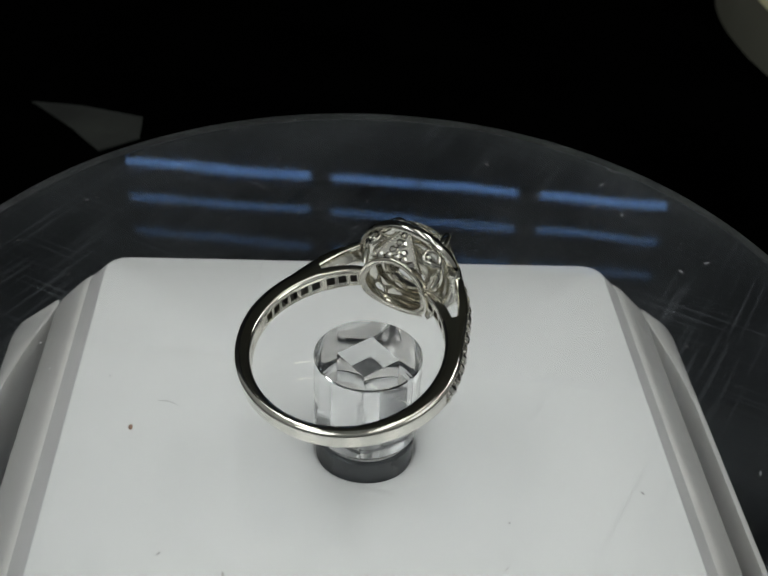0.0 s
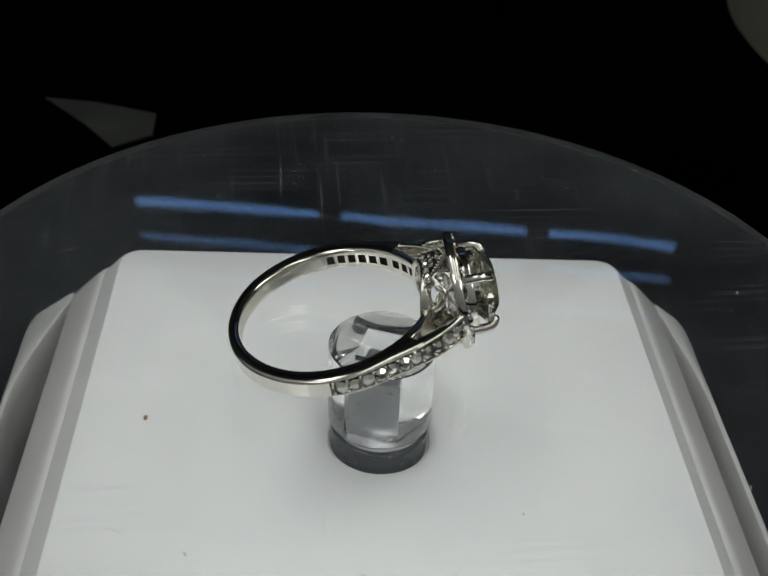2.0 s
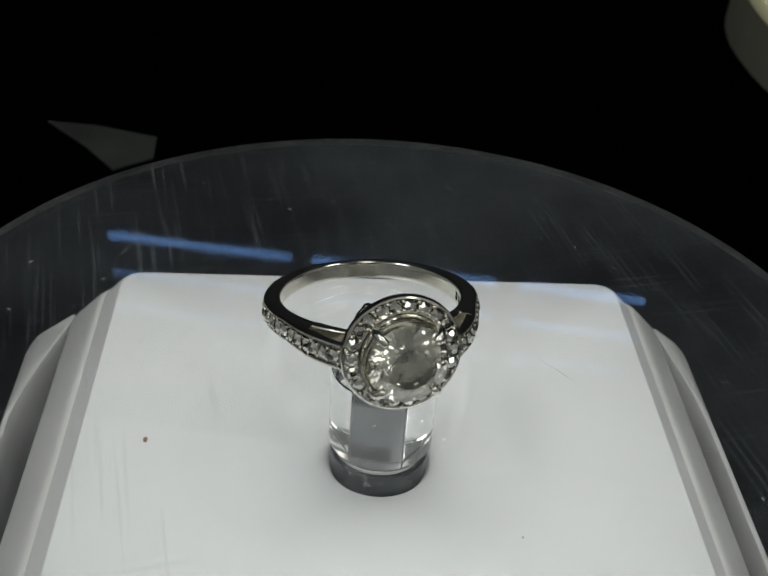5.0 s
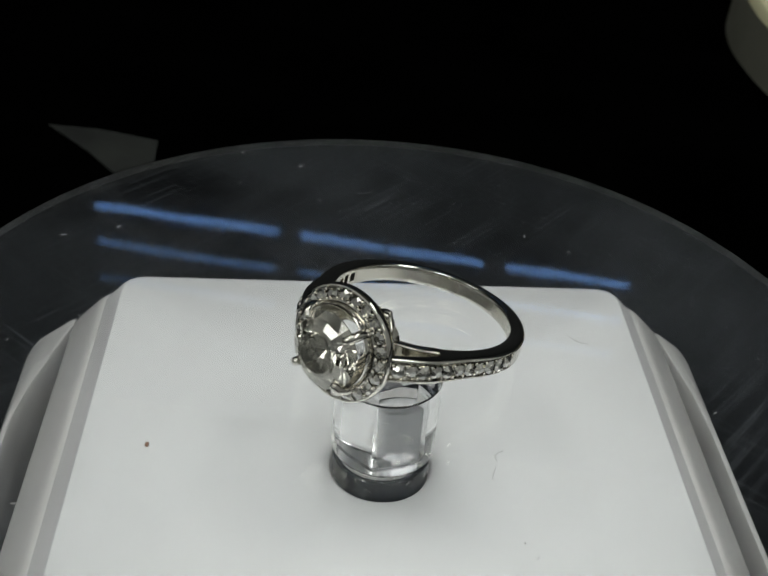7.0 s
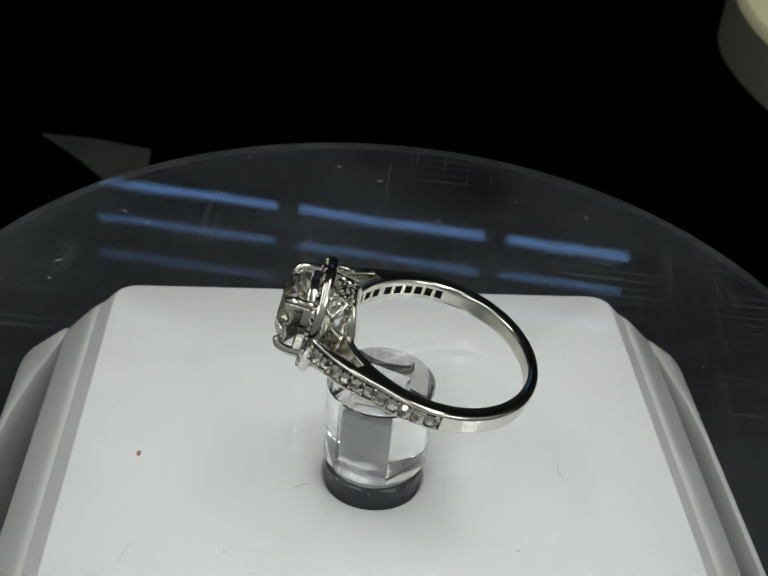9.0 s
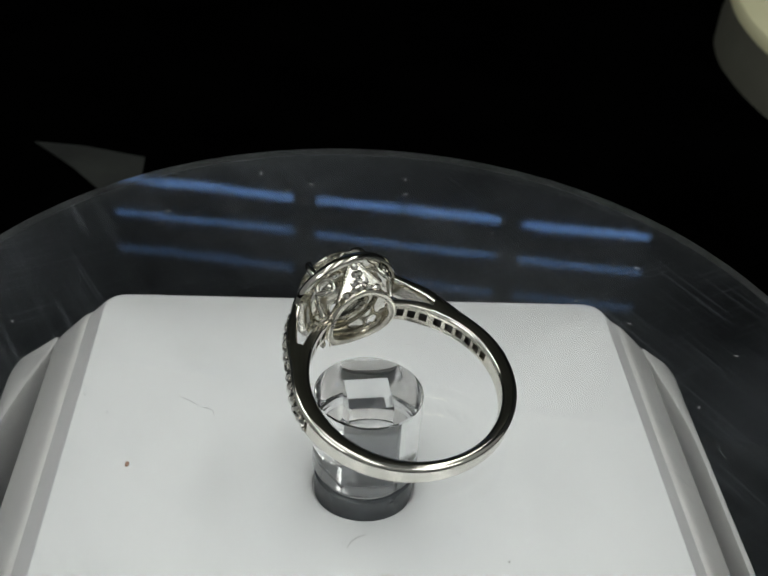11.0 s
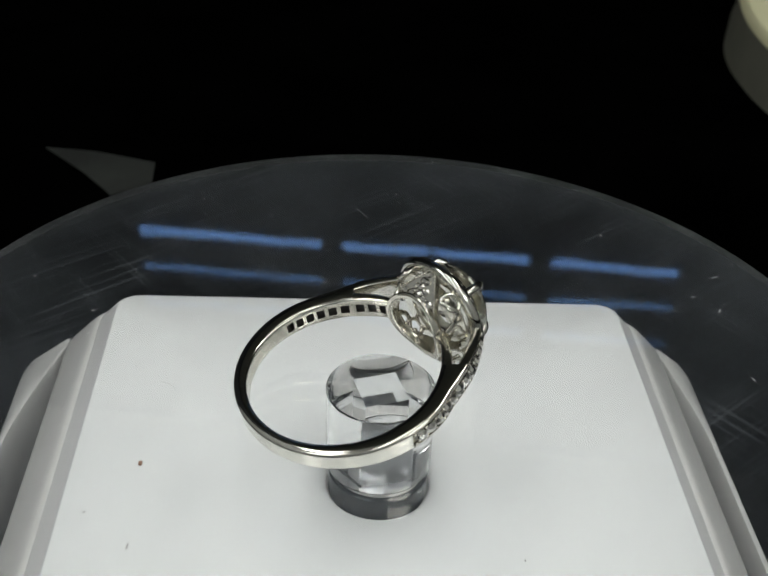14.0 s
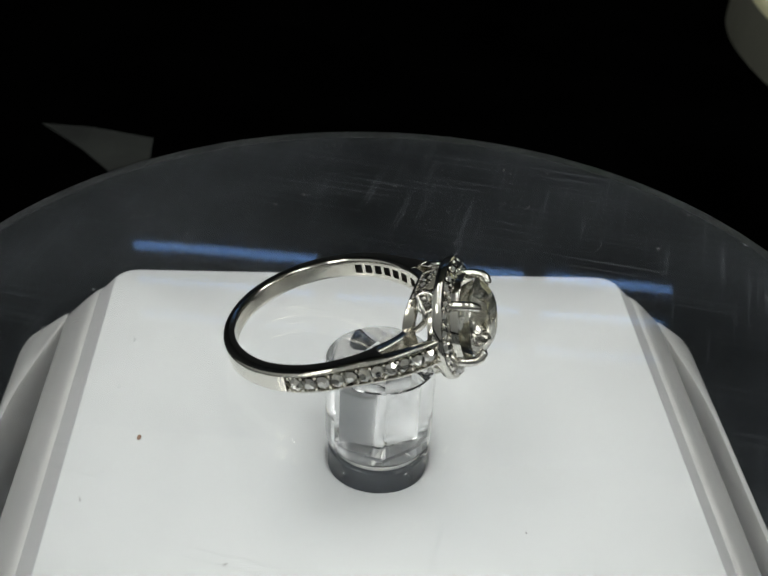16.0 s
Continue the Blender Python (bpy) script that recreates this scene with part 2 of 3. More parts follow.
# ---- the room ----
def room():
    turn = Matrix.Rotation(radians(-9.5), 4, "Z")    # the room stands askew to the turntable
    bm = bmesh.new()
    n, half = 60, 900.0
    bmesh.ops.create_grid(bm, x_segments=n, y_segments=n, size=half)
    for v in bm.verts:
        d = math.hypot(v.co.x, v.co.y)
        if d > 110:
            v.co.z = -6.0 * (0.5 + 0.5 * noise.noise(Vector((v.co.x, v.co.y, 0)) * 0.012)) * min((d - 110) / 120, 1)
    part("table_cloth", bm, CLOTH, None, "", True, 80)
    tagged(bpy.data.objects["table_cloth"], "matte black cloth spread over the table", "table cloth", kind="structure")
    # unseen shell: its pale south brightens the stones, its dark north darkens reflections
    x0, x1, y0, y1, z0, z1 = -1300, 1300, -1250, 2200, -760, 2000
    for name, b in (("floor", (x0, x1, y0, y1, z0 - 50, z0)), ("ceiling", (x0, x1, y0, 300, z1, z1 + 50)), ("ceiling_north", (x0, x1, 300, y1, z1, z1 + 50)), ("wall_west", (x0 - 80, x0, 300, y1, z0, z1)), ("wall_south_west", (x0 - 80, x0, y0, 300, z0, z1)), ("wall_south_east", (x1, x1 + 80, y0, 300, z0, z1)),
                    ("wall_east", (x1, x1 + 80, 300, y1, z0, z1)), ("wall_south", (x0 - 80, x1 + 80, y0 - 80, y0, z0, z1))):
        bm = bmesh.new()
        box(bm, *b)
        ob = tagged(part(name, bm, CEILING if name == "ceiling_north" else WALL if name in ("wall_west", "wall_east") else PALE), "unseen added room " + name.split("_")[0], name.split("_")[0], kind="structure")
        ob.matrix_basis = turn
    # the wall with the window opening
    wx0, wx1, wz0, wz1 = -880, 448, 1382, 1622
    bm = bmesh.new()
    box(bm, x0 - 80, wx0, y1, y1 + 80, z0, z1)
    box(bm, wx1, x1 + 80, y1, y1 + 80, z0, z1)
    box(bm, wx0, wx1, y1, y1 + 80, z0, wz0)
    box(bm, wx0, wx1, y1, y1 + 80, wz1, z1)
    tagged(part("wall_north", bm, WALL), "dark grey wall with a shuttered window", "wall", kind="structure").matrix_basis = turn
    win = tagged(new("window_1"), "window behind half-closed shutter slats", "window", kind="structure")
    win.matrix_basis = turn @ Matrix.Translation((0, (y1 + 6) * MM, 0))
    for za, zb in ((1408, 1490), (1510, 1597)):
        bm = bmesh.new()
        box(bm, wx0, wx1, -3, 3, za, zb)
        part("slat", bm, FRAME, win)
    for xa, xb in ((-416, -362), (-150, -142), (91, 145)):
        bm = bmesh.new()
        box(bm, xa, xb, -6, -3.5, wz0, wz1)
        part("mullion", bm, FRAME, win)
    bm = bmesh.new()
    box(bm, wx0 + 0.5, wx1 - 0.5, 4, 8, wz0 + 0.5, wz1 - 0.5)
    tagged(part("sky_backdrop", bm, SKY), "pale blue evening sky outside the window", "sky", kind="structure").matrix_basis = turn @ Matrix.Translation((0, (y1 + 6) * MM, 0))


# ---- the base ----
def turntable_base():
    base = tagged(new("turntable"), "white plastic display turntable with a clear acrylic disc", "turntable")
    base.location = (0, 0, ZB)
    hole = 4.75
    # top plate, with a round hole for the axle
    bm = bmesh.new()
    x0, x1, y0, y1 = -28.06, 28.47, -29.5, 29.53
    count, corner = 240, 2.2

    def reach(a):
        """How far the rounded outline lies from the axle in a direction."""
        lo, hi = 1.0, 60.0
        for _ in range(40):
            d = (lo + hi) / 2
            x, y = d * math.cos(a), d * math.sin(a)
            qx, qy = max(x - (x1 - corner), (x0 + corner) - x), max(y - (y1 - corner), (y0 + corner) - y)
            inside = math.hypot(max(qx, 0), max(qy, 0)) + min(max(qx, qy), 0) < corner
            lo, hi = (d, hi) if inside else (lo, d)
        return lo
    angles = [2 * math.pi * k / count for k in range(count)]
    outer = [(reach(a) * math.cos(a), reach(a) * math.sin(a), 0) for a in angles]
    ring = [(hole * math.cos(a), hole * math.sin(a), 0) for a in angles]
    mid = [tuple(0.35 * o + 0.65 * i for o, i in zip(p, q)) for p, q in zip(outer, ring)]
    rim = [(1.045 * q[0], 1.045 * q[1], 0) for q in ring]
    edge = [((p[0] - 0.2) * 1.0068 + 0.2, p[1] * 1.0068, -0.16) for p in outer]
    edge2 = [((p[0] - 0.2) * 1.009 + 0.2, p[1] * 1.009, -0.45) for p in outer]
    down = [(q[0], q[1], -0.25) for q in ring]
    loft(bm, [edge2, edge, outer, mid, rim, down])
    part("top_plate", bm, WHITE, base, "glossy white top plate", True, 50)
    bm = bmesh.new()
    revolve(bm, [(0.01, -3.0), (hole - 0.2, -3.0), (hole - 0.2, 1.75), (hole - 0.35, 1.9), (0.01, 1.9)], 64)
    seat = bmesh.new()
    revolve(seat, [(2.75, 1.905), (hole - 0.6, 1.905), (hole - 0.6, 2.2), (2.75, 2.2)], 64, closed=True)
    part("hub", seat, SIDE, base, "white hub ring under the axle", True, 30)
    part("axle_collar", bm, COLLAR, base, "dark grey glossy axle collar", True, 30)
    # body under the plate: sloping sides, upright back and front
    def slope(w, z, yb=29.8, r=1.6):
        return rounded_rect(x0 - w, x1 + w, -yb, yb, r, z, 8)
    bm = bmesh.new()
    trim = bmesh.new()
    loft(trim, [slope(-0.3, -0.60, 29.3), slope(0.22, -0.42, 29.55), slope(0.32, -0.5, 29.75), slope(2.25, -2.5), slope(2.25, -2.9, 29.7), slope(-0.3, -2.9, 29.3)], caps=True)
    part("edge_trim", trim, TRIM, base, "bevelled trim under the top plate, shade in its grey", True, 25)
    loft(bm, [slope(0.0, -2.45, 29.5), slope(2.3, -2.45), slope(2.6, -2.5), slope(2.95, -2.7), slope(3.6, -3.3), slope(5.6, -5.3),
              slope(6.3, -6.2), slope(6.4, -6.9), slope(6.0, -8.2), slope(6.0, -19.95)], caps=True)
    part("body", bm, SIDE, base, "satin white body with stepped sloping sides, shade in its colour", True, 25)
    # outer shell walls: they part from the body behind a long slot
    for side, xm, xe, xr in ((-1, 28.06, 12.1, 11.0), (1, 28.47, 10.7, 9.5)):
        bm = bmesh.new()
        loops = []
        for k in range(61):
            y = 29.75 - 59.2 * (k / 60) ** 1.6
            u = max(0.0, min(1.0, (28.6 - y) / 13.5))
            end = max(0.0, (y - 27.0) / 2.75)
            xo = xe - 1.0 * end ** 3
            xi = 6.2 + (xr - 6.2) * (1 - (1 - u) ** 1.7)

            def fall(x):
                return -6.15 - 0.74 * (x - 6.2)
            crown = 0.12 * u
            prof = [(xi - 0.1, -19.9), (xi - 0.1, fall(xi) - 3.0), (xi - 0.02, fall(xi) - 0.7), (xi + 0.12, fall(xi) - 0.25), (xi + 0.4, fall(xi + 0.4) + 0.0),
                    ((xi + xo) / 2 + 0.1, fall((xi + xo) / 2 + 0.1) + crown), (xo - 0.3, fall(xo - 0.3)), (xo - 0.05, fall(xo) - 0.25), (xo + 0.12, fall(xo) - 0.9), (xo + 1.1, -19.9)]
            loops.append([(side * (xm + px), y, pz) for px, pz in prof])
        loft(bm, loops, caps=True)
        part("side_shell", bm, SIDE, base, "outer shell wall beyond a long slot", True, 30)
    return base


# ---- the disc and its axle ----
R_DISC = 42.7


def clear_disc(turntable):
    bm = bmesh.new()
    t = 2.0
    revolve(bm, [(0.01, 0), (20, 0), (R_DISC - 0.08, 0), (R_DISC - 0.02, -0.03), (R_DISC, -0.08), (R_DISC, -t + 0.08), (R_DISC - 0.02, -t + 0.03), (R_DISC - 0.08, -t), (20, -t), (0.01, -t)], 192)
    # rim faces take the near-black colour in place of bright edge reflections
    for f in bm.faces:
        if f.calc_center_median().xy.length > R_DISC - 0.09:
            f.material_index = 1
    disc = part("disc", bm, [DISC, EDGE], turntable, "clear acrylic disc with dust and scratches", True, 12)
    disc.visible_shadow = False
    # axle: a clear round post with a square bore
    bm = bmesh.new()
    top, low, ra = -2.02, -10.5, 4.80
    revolve(bm, [(0.01, top), (ra - 0.12, top), (ra, top - 0.12), (ra, low + 0.5), (ra - 0.15, low + 0.2), (ra - 0.4, low), (0.01, low)], 96)
    post = part("axle", bm, ACRYLIC, disc, "clear acrylic axle post", True, 12)
    post.visible_shadow = False
    bm = bmesh.new()
    hw = 1.95
    bmesh.ops.create_cube(bm, size=1, matrix=Matrix.Rotation(radians(-22), 4, "Z") @ Matrix.Translation((0, 0, (top - 0.5 + low + 0.2) / 2)) @ Matrix.Diagonal((2 * hw, 2 * hw, top - 0.5 - low - 0.2, 1)))
    bore = part("square_bore", bm, ACRYLIC, disc, "square bore in the post")
    me = bore.data
    me.flip_normals()
    bore.visible_shadow = False
    # the motor's square drive pin, which stands in the bore
    bm = bmesh.new()
    pin = []
    for w, z in ((1.72, low - 0.45), (1.72, top - 2.55), (1.62, top - 2.4)):
        pin.append([(x * math.cos(radians(-22)) - y * math.sin(radians(-22)), x * math.sin(radians(-22)) + y * math.cos(radians(-22)), z) for x, y, _ in rounded_rect(-w, w, -w, w, 0.12, z, 2)])
    loft(bm, pin, caps=True)
    part("drive_pin", bm, STEEL, disc, "square grey steel drive pin", True, 30)
    # dust, lint and hairs on the disc
    rnd = random.Random(7)
    bm = bmesh.new()
    for k in range(150):
        r, a = R_DISC * math.sqrt(rnd.random()) * 0.98, rnd.uniform(0, 2 * math.pi)
        s = rnd.choice((0.035, 0.045, 0.06, 0.10)) * (1.3 if r > 26 else 0.8)
        bmesh.ops.create_icosphere(bm, subdivisions=1, radius=1, matrix=Matrix.Translation((r * math.cos(a), r * math.sin(a), 0.01)) @ Matrix.Rotation(rnd.uniform(0, 3), 4, "Z") @ Matrix.Diagonal((s * rnd.uniform(1, 3.5), s * 0.7, s * 0.3, 1)))
    tagged(part("lint", bm, LINT, disc, "pale specks of dust and lint"), kind="stuff")
    for x, y, a, n, bend in ((2.1, 13.7, -35, 1.6, 1.9), (4.1, 14.4, 15, 1.6, 0.5), (2.6, -6.0, 10, 0.8, 1.5), (-15, 9, 70, 2.0, 1.2), (-30, 14, 10, 2.2, 0.6), (16, 22, 60, 2.4, 0.8), (-20, -22, 130, 2.0, 0.9)):
        bm = bmesh.new()
        pts, p, d = [], Vector((x, y, 0.03)), radians(a)
        for k in range(10):
            pts.append(p.copy())
            p += Vector((math.cos(d), math.sin(d), 0)) * n / 9
            d += bend / 9
        tube(bm, pts, 0.018, 5)
        part("hair", bm, HAIR if x * x + y * y < 500 else LINT, disc, "", True)
    return disc


# ---- the ring (x towards its head, z along the finger) ----
CX = -0.98             # the finger hole's centre, behind the head's own origin


def hole_shift(a):
    """How far the shank's centre is set back at an angle from the head."""
    k = max(0.0, min(1.0, (a - radians(22)) / radians(48)))
    return CX * k * k * (3 - 2 * k)


def inner_point(th):
    """The edge of the finger hole at an angle from the head, flattened below the head."""
    a = abs(th)
    k = max(0.0, 1 - a / radians(70))
    r = 8.02 - 0.97 * k * k * (3 - 2 * k)
    return Vector((hole_shift(a) + r * math.cos(th), r * math.sin(th)))


def outer_point(th):
    """The outer edge of the shank: thinner at the back, and running out to the halo's edge."""
    a, s = abs(th), (1 if th >= 0 else -1)
    a0, a1 = radians(62), radians(26.1)
    u = max(0.0, (a - radians(80)) / radians(100))
    r = 9.57 - 0.62 * u * u * (3 - 2 * u)
    if a >= a0:
        return Vector((hole_shift(a) + r * math.cos(a), s * r * math.sin(a)))
    p0, p1 = Vector((hole_shift(a0) + r * math.cos(a0), r * math.sin(a0))), Vector((9.9, 4.95))
    u = (a0 - a) / (a0 - a1)
    q = p0.lerp(p1, u) + Vector((0.55, 0.83)) * 0.48 * math.sin(math.pi * u)
    return Vector((q.x, s * q.y))


def section(pin, pout, hw, c=0.21, groove=0.0, crown=0.05):
    """A rounded section of the shank between an inner and an outer point, with a groove for stones in its outer face."""
    d = (pout - pin)
    ln = d.length
    d = d / ln
    c = min(c, ln * 0.3)
    half = [(ln * 0.5, hw + crown), (ln - c * 1.5, hw + crown * 0.6), (ln - c, hw), (ln - c * 0.45, hw - c * 0.2), (ln - c * 0.1, hw - c * 0.6), (ln, hw - c), (ln, hw - 0.24), (ln - groove, hw - 0.30)]
    inner = [(0, 0.42), (0, hw - c), (c * 0.15, hw - c * 0.45), (c * 0.5, hw - c * 0.12), (c, hw + crown * 0.4)]
    prof = [(u, -z) for u, z in half] + [(u, z) for u, z in reversed(half)] + [(u, z) for u, z in reversed(inner)] + [(u, -z) for u, z in inner]
    return [(pin.x + d.x * u, pin.y + d.y * u, z) for u, z in prof]


WINDOW = 20     # the face of a section that lies in the middle of its inside


def polar(r, th):
    return Vector((r * math.cos(th), r * math.sin(th)))


def brilliant(radius, crown, pavilion, table=0.56, n=8, fine=True):
    """A faceted stone, table towards +x, girdle at x = 0."""
    bm = bmesh.new()
    pts = []
    for k in range(n):
        a = 2 * math.pi * k / n
        b = a + math.pi / n
        pts.append((crown, table * radius * math.cos(a), table * radius * math.sin(a)))
        if fine:
            pts.append((crown * 0.56, 0.80 * radius * math.cos(b), 0.80 * radius * math.sin(b)))
            pts.append((-pavilion * 0.78, 0.245 * radius * math.cos(a), 0.245 * radius * math.sin(a)))
            if n > 8:
                pts.append((-pavilion * 0.42, 0.605 * radius * math.cos(b), 0.605 * radius * math.sin(b)))
                pts.append((crown * 0.90, 0.63 * radius * math.cos(b), 0.63 * radius * math.sin(b)))
    for k in range(n * (2 if fine else 1)):
        a = 2 * math.pi * k / (n * (2 if fine else 1))
        for x in (0.02 * radius, -0.02 * radius):
            pts.append((x, radius * math.cos(a), radius * math.sin(a)))
    pts.append((-pavilion, 0, 0))
    for p in pts:
        bm.verts.new(p)
    bmesh.ops.convex_hull(bm, input=bm.verts)
    return bm


def melee_mesh():
    bm = brilliant(1.0, 0.42, 0.80, 0.46, 7, False)
    bmesh.ops.recalc_face_normals(bm, faces=bm.faces)
    me = bpy.data.meshes.new("melee")
    bm.to_mesh(me)
    bm.free()
    me.materials.append(MELEE)
    return me


def stone_pose(p, normal, radius, spin=0.0):
    """Pose of a small stone at p (millimetres) with its table along the normal."""
    tilt = Vector((math.sin(37 * spin), math.cos(53 * spin), math.sin(71 * spin + 1))) * 0.16
    q = (Vector(normal).normalized() + tilt).to_track_quat("X", "Z").to_matrix().to_4x4()
    return Matrix.Translation(Vector(p) * MM) @ q @ Matrix.Rotation(spin, 4, "X") @ Matrix.Scale(radius * MM, 4)


def diamond_ring():
    ring = tagged(new("ring"), "white gold halo ring with round diamond, lying on the disc", "ring")
    melee = melee_mesh()
    rnd = random.Random(3)
    split = radians(48)
    hw_back = 0.87

    def half_width(th):
        k = max(0.0, min(1.0, (radians(110) - abs(th)) / radians(70)))
        return hw_back + 0.22 * k

    # windows of the inner face lie in every other step between these angles
    steps = [split]
    w0, w1, count = radians(49.5), radians(91.5), 6
    pitch = (w1 - w0) / count
    windows = []
    for k in range(count):
        steps += [w0 + pitch * (k + 0.16), w0 + pitch * (k + 0.84)]
        windows.append(len(steps) - 2)
    steps += [radians(a) for a in (93.6, 94.1)] + [radians(a) for a in np.linspace(97, 180, 28)]
    full = steps + [2 * math.pi - a for a in reversed(steps[:-1])]
    bm = bmesh.new()
    loops = []
    for a in full:
        th = a if a <= math.pi else a - 2 * math.pi
        loops.append(section(inner_point(th), outer_point(th), half_width(th), c=0.26, groove=0.36 if abs(th) < radians(94) else 0.0))
    grid = loft(bm, loops, caps=True)
    holes = [grid[w][WINDOW] for w in windows] + [grid[len(grid) - 1 - w][WINDOW] for w in windows]
    bmesh.ops.recalc_face_normals(bm, faces=bm.faces)
    bmesh.ops.inset_individual(bm, faces=holes, thickness=0.05, depth=0.0)
    for f in holes:
        out = f.calc_center_median().xy.normalized() * 0.5
        for v in f.verts:
            v.co.x, v.co.y = v.co.x + out.x, v.co.y + out.y
    # window floors coloured dark for the shade inside pierced holes
    for f in holes:
        f.material_index = 1
    for line in grid:
        for j in (WINDOW - 1, WINDOW, WINDOW + 1):
            if line[j].material_index == 0:
                line[j].material_index = 2
    part("band", bm, [GOLD, DARK, GOLD_IN], ring, "polished white gold band, inside windows floored dark for shade", True, 30)

    for s in (1, -1):
        # outer arm, out to the halo
        bm = bmesh.new()
        loops = []
        for k in range(13):
            th = split - (split - radians(26.8)) * k / 12
            p = outer_point(th)
            q = inner_point(th)
            d = (q - p).normalized()
            thick = 1.02 - 0.27 * k / 12
            a, b = Vector((p.x, s * p.y)), Vector((p.x + d.x * thick, s * (p.y + d.y * thick)))
            loops.append(section(b, a, half_width(th) - 0.01, 0.14, 0.36, 0.025))
        loft(bm, loops, caps=True)
        arm = part("shoulder", bm, GOLD, ring, "polished shoulder set with small diamonds", True, 30)
        # inner arm, to the gallery ring
        bm = bmesh.new()
        loops = []
        cuts = (48, 46.8, 42.2, 39.8, 35.2, 32.8, 28.6, 26, 24, 22)
        for a in cuts:
            th, k = radians(a), (48 - a) / 26
            p = inner_point(s * th)
            loops.append(section(p, p + polar(0.93 - 0.25 * k, s * th), half_width(th) - 0.15 * k, 0.14, 0.0, 0.025))
        grid = loft(bm, loops, caps=True)
        # three more windows, their floors darkened like the band's
        holes = [grid[j][WINDOW] for j in (1, 3, 5)]
        bmesh.ops.inset_individual(bm, faces=holes, thickness=0.05, depth=0.0)
        for f in holes:
            out = f.calc_center_median().xy.normalized() * 0.4
            for v in f.verts:
                v.co.x, v.co.y = v.co.x + out.x, v.co.y + out.y
            f.material_index = 1
        part("gallery_arm", bm, [GOLD_IN, DARK], ring, "", True, 30)
        # stones and milgrain on the outside
        marks = []
        th, n = radians(95), 0
        last = outer_point(th)
        walked = 0.0
        path = []
        while th > radians(27.2):
            p = outer_point(th)
            walked += (p - last).length
            last = p
            e = outer_point(th - 0.01)
            d = (e - p).normalized()
            path.append((walked, p, Vector((-d.y, d.x)) if Vector((-d.y, d.x)).dot(p) > 0 else Vector((d.y, -d.x)), half_width(th)))
            th -= radians(0.3)
        total = path[-1][0]
        count = 11
        step = (total - 0.6) / count
        for k in range(count):
            w, p, nn, hw = min(path, key=lambda e: abs(e[0] - 0.45 - step * (k + 0.5)))
            shared("stone", melee, stone_pose((p.x - nn.x * 0.02, s * (p.y - nn.y * 0.02), 0), (nn.x, s * nn.y, 0), 0.61, rnd.uniform(0, 1)), arm)
        bm = bmesh.new()
        dist = 0.0
        for w, p, nn, hw in path:
            if w >= dist:
                for z in (-hw + 0.2, hw - 0.2):
                    bead(bm, (p.x - nn.x * 0.06, s * (p.y - nn.y * 0.06), z), 0.09)
                dist += 0.23
        for k in range(count + 1):
            w, p, nn, hw = min(path, key=lambda e: abs(e[0] - 0.45 - step * k))
            for z in (-0.52, 0.52):
                bead(bm, (p.x + nn.x * 0.02, s * (p.y + nn.y * 0.02), z), 0.17)
        part("milgrain", bm, GOLD, arm, "row of tiny gold beads", True, 80)

    # halo
    RH, HX = 5.08, 0.18
    bm = bmesh.new()
    revolve(bm, [(r, h + HX) for r, h in ((3.62, 9.15), (RH - 0.35, 9.12), (RH - 0.09, 9.24), (RH, 9.42), (RH - 0.01, 9.78), (RH - 0.08, 9.93), (RH - 0.20, 9.99), (RH - 0.32, 9.96), (RH - 0.42, 9.66), (3.98, 9.80), (3.88, 10.20), (3.74, 10.24), (3.62, 10.12))], 128, "X", True)
    halo = part("halo", bm, GOLD, ring, "polished halo rim set with small diamonds", True, 30)
    count = 22
    bm = bmesh.new()
    for k in range(count):
        a = 2 * math.pi * k / count
        r = 4.27
        shared("stone", melee, stone_pose((10.06 + HX, r * math.cos(a), r * math.sin(a)), (1, 0.24 * math.cos(a), 0.24 * math.sin(a)), 0.585, rnd.uniform(0, 1)), halo)
        a += math.pi / count
        for r in (3.90, 4.66):
            bead(bm, (10.18 + HX - 0.13 * (r > 4), r * math.cos(a), r * math.sin(a)), 0.21)
    part("milgrain", bm, GOLD, halo, "gold beads between the stones", True, 80)
    # inner cup that carries the main stone
    bm = bmesh.new()
    revolve(bm, [(3.58, 9.9), (3.60, 10.95), (3.52, 11.1), (3.42, 11.05), (3.28, 10.6), (2.7, 9.9), (2.8, 9.7)], 96, "X", True)
    part("stone_cup", bm, GOLD, ring, "", True, 30)
    bm = bmesh.new()
    revolve(bm, [(3.5, 9.85), (3.0, 9.35), (2.25, 8.95), (1.85, 8.85), (1.75, 9.05), (1.95, 9.3), (2.75, 9.75)], 96, "X", True)
    part("seat", bm, GOLD_IN, ring, "satin gold seat under the stone", True, 30)
    # main stone and prongs
    stone = part("centre_stone", brilliant(3.32, 1.14, 2.86, 0.53, 12), DIAMOND, ring, "pale yellow round brilliant diamond")
    stone.location = (12.0 * MM, 0, 0)
    stone.visible_shadow = False
    stone.rotation_euler = (0.2, 0, 0)
    for k in range(4):
        a = radians(43 + 90 * k)
        u = Vector((0, math.cos(a), math.sin(a)))
        bm = bmesh.new()
        pts = [Vector((9.7, 0, 0)) + u * 3.5, Vector((10.6, 0, 0)) + u * 3.66, Vector((11.4, 0, 0)) + u * 3.68, Vector((12.0, 0, 0)) + u * 3.60, Vector((12.35, 0, 0)) + u * 3.36, Vector((12.5, 0, 0)) + u * 3.05]
